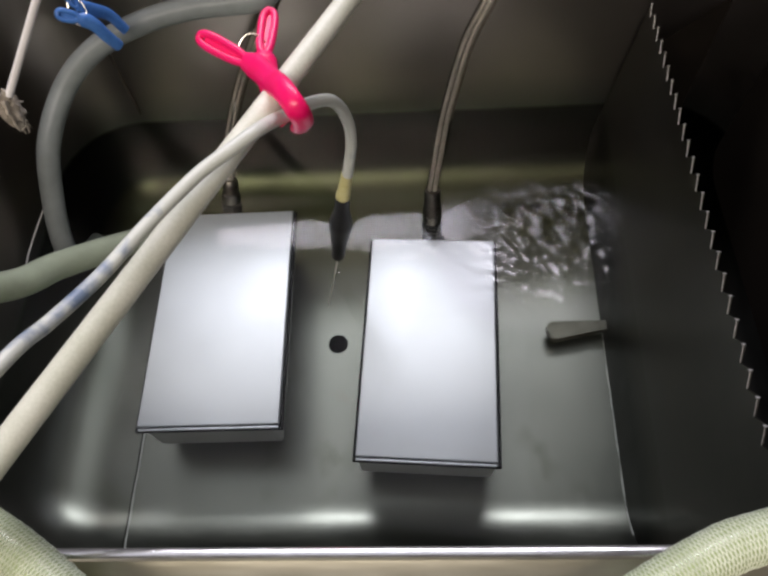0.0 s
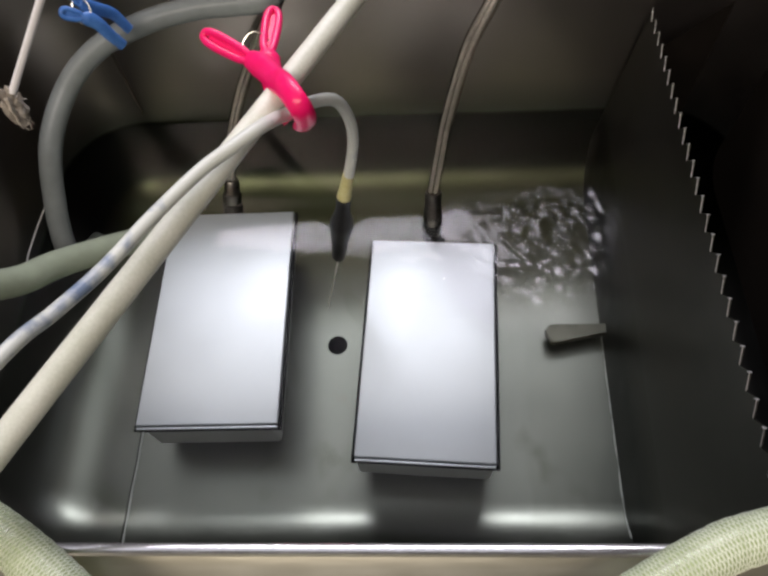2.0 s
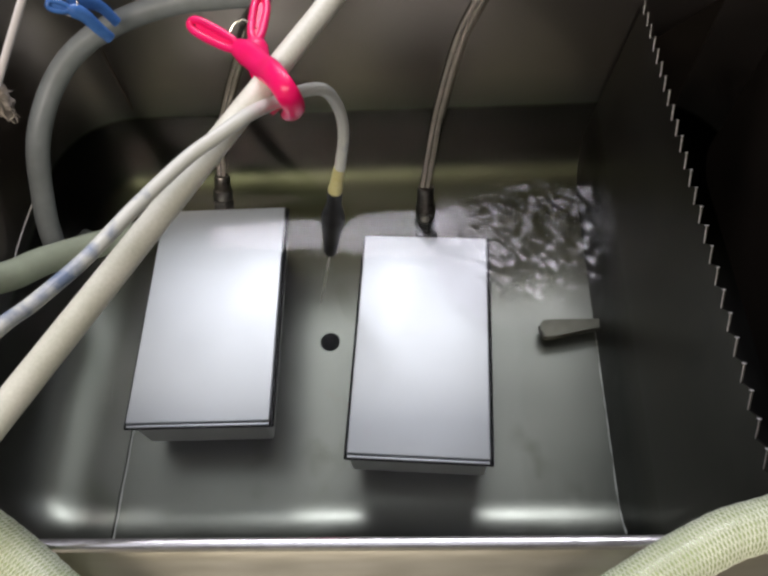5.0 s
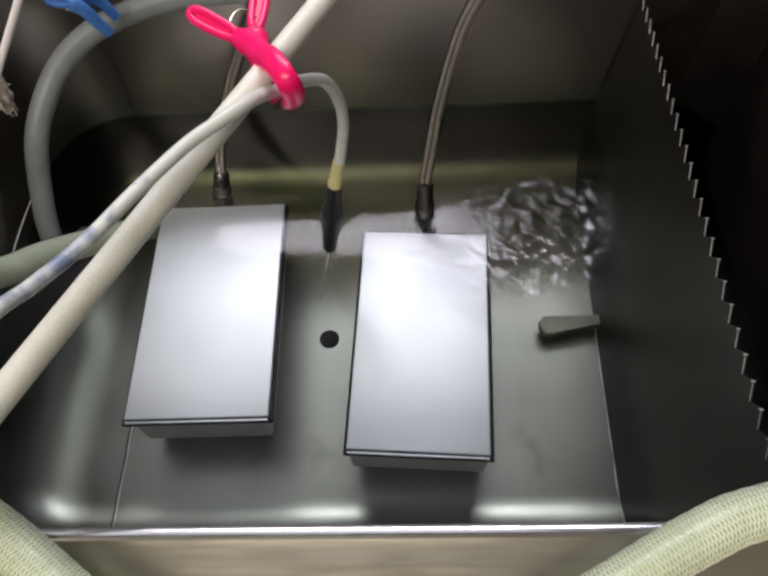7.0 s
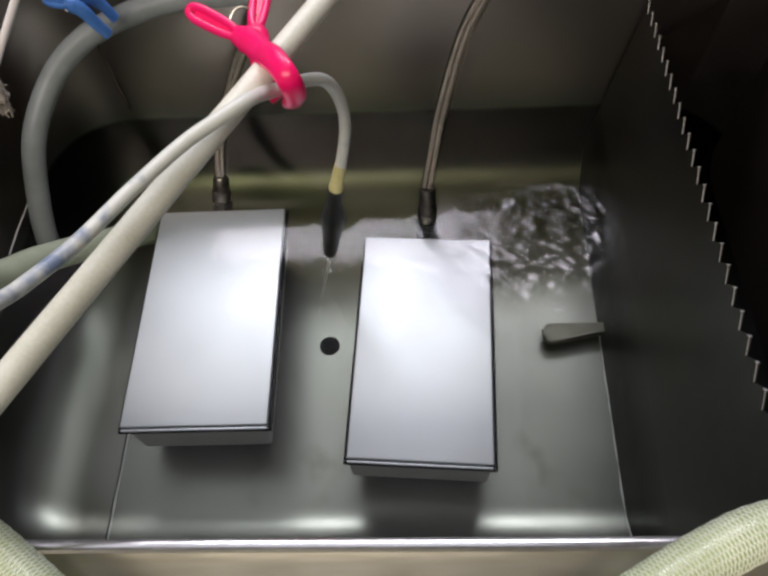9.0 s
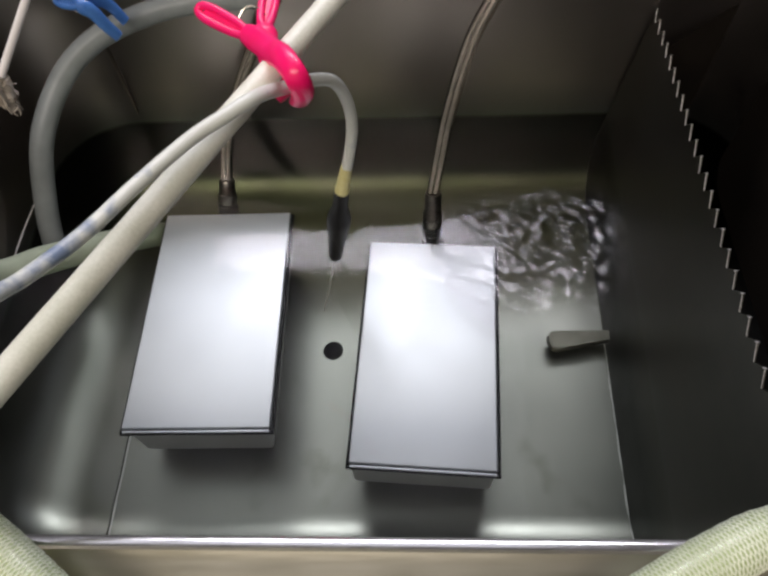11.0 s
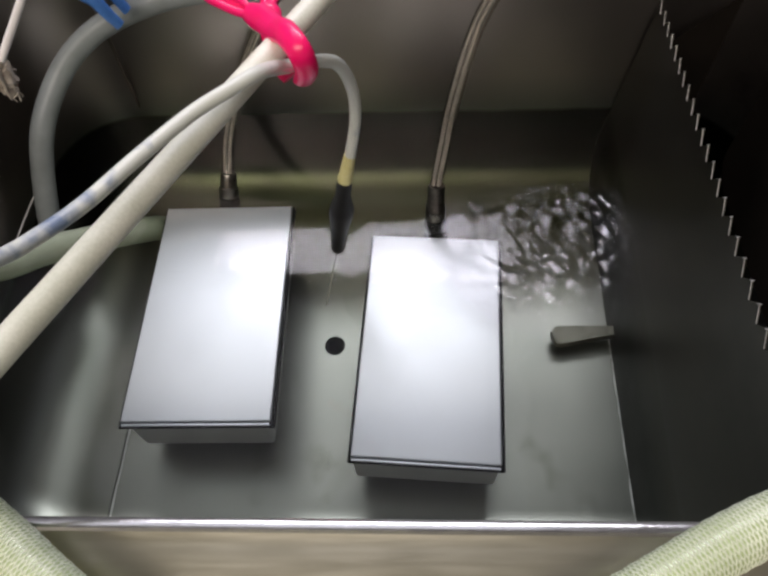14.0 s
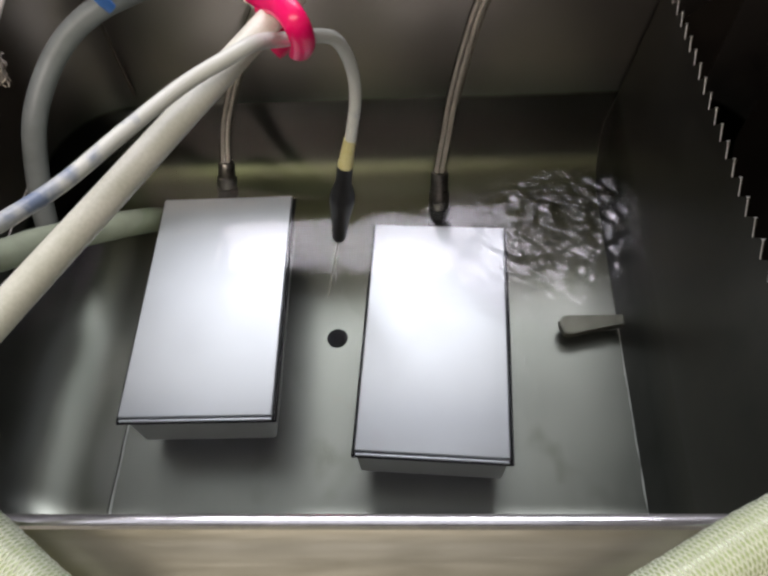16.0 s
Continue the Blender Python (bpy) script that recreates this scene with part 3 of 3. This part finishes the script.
def probe():
    t = thing("probe", "black probe with a thin steel needle dipping into the water", "probe")
    a, b = Vector((-0.0045, 0.186, 0.174)), Vector((-0.011, 0.184, 0.146))
    part("sleeve", lathe_bm([(0, 0.0046), (0.06, 0.0048), (0.8, 0.0056), (0.86, 0.0062), (1, 0.0062)], a, b), YELLOW, t, "pale yellow sleeve")
    c = Vector((-0.027, 0.183, 0.047))
    part("grip", lathe_bm([(0, 0.0064), (0.2, 0.0066), (0.36, 0.0105), (0.44, 0.0108), (0.6, 0.0090), (0.8, 0.0072), (0.96, 0.0066), (1, 0.005)], b, c), BLACK_PLASTIC, t, "black tapered plastic grip")
    part("needle", sweep_bm([c, c.lerp(Vector((-0.051, 0.183, -0.062)), 0.5), Vector((-0.051, 0.183, -0.062))], 0.0007, 8), WIRE_GREY, t, "thin steel needle")


pipe()
cable()
probe()


# ---- hoses ----
def hose(name, label, pts, r, mat):
    t = thing(name, label, "hose")
    path = spline(pts, 12)
    part("tube", sweep_bm(path, r, 22, close=False), mat, t)
    part("bore", sweep_bm(path, r * 0.74, 18, close=False), BORE, t, "clear inner wall")
    if name == "braided_hose":
        part("braid", braid_bm(path, r, 11, 0.021), BRAID, t, "fine white braid")["kind"] = "stuff"
    return t


def braid_bm(path, r, strands, lead):
    """Two sets of fine threads wound round a hose, right- and left-handed."""
    bm = bmesh.new()
    at, fine = [0.0], []
    for a, b in zip(path, path[1:]):
        at.append(at[-1] + (b - a).length)
    count = int(at[-1] / lead * 14)
    j, side, frames = 0, None, []
    for k in range(count + 1):
        s = at[-1] * k / count
        while j < len(at) - 2 and at[j + 1] < s:
            j += 1
        f = (s - at[j]) / max(1e-9, at[j + 1] - at[j])
        d = (path[j + 1] - path[j]).normalized()
        side = d.cross(Vector((0, 0, 1))) if side is None else side - d * side.dot(d)
        side.normalize()
        frames.append((path[j].lerp(path[j + 1], f), side.copy(), d.cross(side), s))
    for hand in (1, -1):
        for n in range(strands):
            line = []
            for q, u, w, s in frames:
                a = 2 * math.pi * (n / strands + hand * s / lead)
                line.append(q + (u * math.cos(a) + w * math.sin(a)) * (r + 0.0001))
            sweep_bm(line, 0.00038, 4, bm=bm, close=False)
    return bm


hose("hose", "cloudy grey plastic hose bent in a wide loop", [(-0.02, 0.535, -0.43), (-0.02, 0.533, 0.05), (-0.028, 0.512, 0.215), (-0.042, 0.450, 0.251), (-0.058, 0.408, 0.243), (-0.076, 0.390, 0.214), (-0.0980, 0.3810, 0.1900), (-0.1319, 0.3784, 0.1854), (-0.1682, 0.3725, 0.1854), (-0.2116, 0.3596, 0.1817), (-0.2628, 0.3409, 0.1664), (-0.2992, 0.3131, 0.1416), (-0.3215, 0.270, 0.106), (-0.3305, 0.232, 0.056), (-0.3305, 0.206, 0.020), (-0.333, 0.205, -0.008), (-0.334, 0.222, -0.030), (-0.330, 0.250, -0.040)], 0.0109, GREY_HOSE)
hose("hose", "pale green clear hose dipping into the water", [(-0.47, -0.03, 0.30), (-0.40, 0.00, 0.27), (-0.345, 0.055, 0.19), (-0.307, 0.107, 0.112), (-0.292, 0.150, 0.074), (-0.268, 0.195, 0.034), (-0.244, 0.240, -0.010), (-0.243, 0.262, -0.042), (-0.243, 0.270, -0.066)], 0.0135, PALE_HOSE)
hose("braided_hose", "green braided clear hose lying on the tank flange", [(-0.52, 0.05, 0.24), (-0.40, 0.02, 0.284), (-0.25, -0.06, 0.282), (-0.128, -0.113, 0.284), (-0.05, -0.155, 0.284), (0.03, -0.172, 0.284), (0.11, -0.148, 0.284), (0.185, -0.106, 0.284), (0.217, -0.0925, 0.284), (0.30, -0.07, 0.284), (0.43, -0.06, 0.275), (0.52, -0.08, 0.2)], 0.0105, GREEN_HOSE)


# ---- clips ----
def handle_bm(a, b, width, normal, thick):
    """A looped grip from a (outer end) to b: an elongated ring with a thin web."""
    a, b, nrm = Vector(a), Vector(b), Vector(normal).normalized()
    d = (b - a).normalized()
    s = d.cross(nrm).normalized()
    length = (b - a).length
    path = []
    for k in range(41):
        q = 2 * math.pi * k / 40
        x = length / 2 * (1 - math.copysign(abs(math.cos(q)) ** 0.7, math.cos(q)))
        path.append(a + d * x + s * math.copysign(abs(math.sin(q)) ** 0.8, math.sin(q)) * width * (1 - 0.25 * x / length))
    bm = sweep_bm(path, thick, 10, up=nrm)
    web = [a + d * (length * f) - nrm * thick * 0.35 for f in (0.12, 0.35, 0.6, 0.9)]
    sweep_bm(web, lambda f: width * (1 - 0.2 * f), 14, flat=0.16, bm=bm, up=nrm)
    return bm


def clip(label, mat, first, second, normal, scale=1.0, ring=None, swell=1.0):
    """A sprung clip of two levers; each: outer grip end, pivot and the points of its jaw. ring: middle and half-axes of its spring."""
    t = thing("spring_clip", label, "clip", group="plastic spring clips")
    n = Vector(normal)
    for pts in (first, second):
        lever = part("lever", handle_bm(pts[0], pts[1], 0.0042 * scale, n, 0.0024 * scale), mat, t)
        p = spline(pts[1:], 8)
        part("jaw", sweep_bm(p, lambda f: (0.0066 * swell - 0.0010 * (swell - 1) - 0.0016 * f - 0.0022 * max(0.0, 0.12 - f) / 0.12) * scale, 14, flat=0.62, up=n), mat, lever)
    if ring is None:
        ring = ((Vector(first[1]) + Vector(second[1])) / 2, 0.0075 * scale, 0.0112 * scale)
    c, rx, ry = Vector(ring[0]), ring[1], ring[2]
    s = n.cross(Vector((0, 0, 1))).normalized()
    w = s.cross(n).normalized()
    for off in (-0.0005, 0.0005):
        loop = [c + n * off * 2 + s * math.cos(q) * rx + w * math.sin(q) * ry for q in (2 * math.pi * k / 28 for k in range(29))]
        part("spring", sweep_bm(loop, 0.0005 * scale, 6), SPRING, t, "thin steel spring ring")
    return t


TO_EYE = Vector((0.10, -0.29, 0.27)).normalized()
clip("bright pink plastic spring clip holding a cable to the pipe", PINK,
     [(-0.0734, 0.1650, 0.3310), (-0.0437, 0.1485, 0.3276), (-0.0345, 0.1405, 0.3292), (-0.0250, 0.1278, 0.3330), (-0.0149, 0.1134, 0.3404), (-0.0064, 0.1020, 0.3385), (-0.0058, 0.1063, 0.3234), (-0.0099, 0.1122, 0.3121)],
     [(-0.0348, 0.1892, 0.3290), (-0.0338, 0.1535, 0.3281), (-0.0323, 0.1459, 0.3263), (-0.0290, 0.1366, 0.3233), (-0.0254, 0.1300, 0.3081), (-0.0199, 0.1253, 0.3029)], TO_EYE,
     ring=((-0.0407, 0.1573, 0.3228), 0.0092, 0.0128), swell=1.18)
clip("blue plastic spring clip on the cloudy grey hose", BLUE,
     [(-0.249, 0.296, 0.242), (-0.236, 0.300, 0.234), (-0.228, 0.303, 0.226), (-0.222, 0.304, 0.212), (-0.217, 0.307, 0.198)],
     [(-0.245, 0.316, 0.262), (-0.238, 0.310, 0.238), (-0.232, 0.318, 0.228), (-0.225, 0.328, 0.214), (-0.218, 0.330, 0.196)], TO_EYE, 0.95)


# ---- cord with a frayed knot, thin rod ----
def cord():
    t = thing("cord", "white cord ending in a frayed tan knot", "cord")
    a = Vector((-0.250, 0.194, 0.252))
    part("strand", sweep_bm([a, Vector((-0.216, 0.238, 0.300)), Vector((-0.18, 0.288, 0.355)), Vector((-0.14, 0.34, 0.42)), Vector((-0.1, 0.36, 1.99))], 0.0029, 10), WHITE_CORD, t)
    bm = bmesh.new()
    bmesh.ops.create_icosphere(bm, subdivisions=4, radius=1)
    for v in bm.verts:
        k = 1 + 0.45 * noise.noise(v.co * 2.2) + 0.25 * noise.noise(v.co * 6)
        v.co = a + Vector((v.co.x * 0.0058, v.co.y * 0.009, v.co.z * 0.017)) * k + Vector((-0.004, -0.002, -0.012))
    part("knot", bm, FRAY, t, "frayed tan knot")
    rnd = random.Random(3)
    bm = bmesh.new()
    for k in range(26):
        b = a + Vector((rnd.gauss(-0.003, 0.003), rnd.gauss(0, 0.003), -0.006 - rnd.random() * 0.02))
        e = b + Vector((rnd.gauss(0, 0.003), rnd.gauss(0, 0.003), -rnd.random() * 0.014))
        sweep_bm([b, b.lerp(e, 0.5) + Vector((rnd.gauss(0, 0.001), 0, 0)), e], 0.0004, 4, bm=bm)
    part("fringe", bm, FRAY, t)


def rod():
    t = thing("rod", "thin dark rod standing in the water by the rear wall", "rod")
    a, b = Vector((-0.291, 0.394, 0.008)), Vector((-0.267, 0.360, 0.151))
    part("shaft", sweep_bm([a, a.lerp(b, 0.5), b, b + (b - a) * 0.35], 0.0018, 8), WIRE_DARK, t)


def wire():
    t = thing("wire", "thin grey wire leaning inside the tank beside a hose", "wire")
    part("strand", sweep_bm([Vector((-0.352, 0.150, 0.030)), Vector((-0.354, 0.182, 0.036)), Vector((-0.351, 0.205, 0.042)), Vector((-0.346, 0.231, 0.049)), Vector((-0.330, 0.25, 0.056))], 0.0008, 8), WIRE_GREY, t)


cord()
rod()
wire()


# ---- what moves: the water ----
def motions():
    rnd = random.Random(11)
    u, v = STIR
    walk(SHEET, [(t, pose(u, v, WATER_Z + 0.0002 * math.sin(3.1 * t), 0, 0, 0.9 * math.sin(4.1 * t) + 0.6 * math.sin(6.7 * t + 1))) for t in (k * 0.2 for k in range(81))])
    # the stirred water surges to and fro about its middle, wider after six seconds and calmer at the end
    for k, ob in enumerate(RIPPLES):
        rows, sign = [], 1
        for n in range(161):
            t = n * 0.1
            surge = 10 * math.sin(math.pi * min(max(t - 4, 0), 10) / 10)
            sign = -sign
            rows.append((t, pose(u, v, WATER_Z + rnd.gauss(0, 0.0002), 0, 0, (-1) ** k * surge + sign * rnd.uniform(2, 15) + 8 * math.sin(1.7 * t + k))))
        walk(ob, rows)


motions()
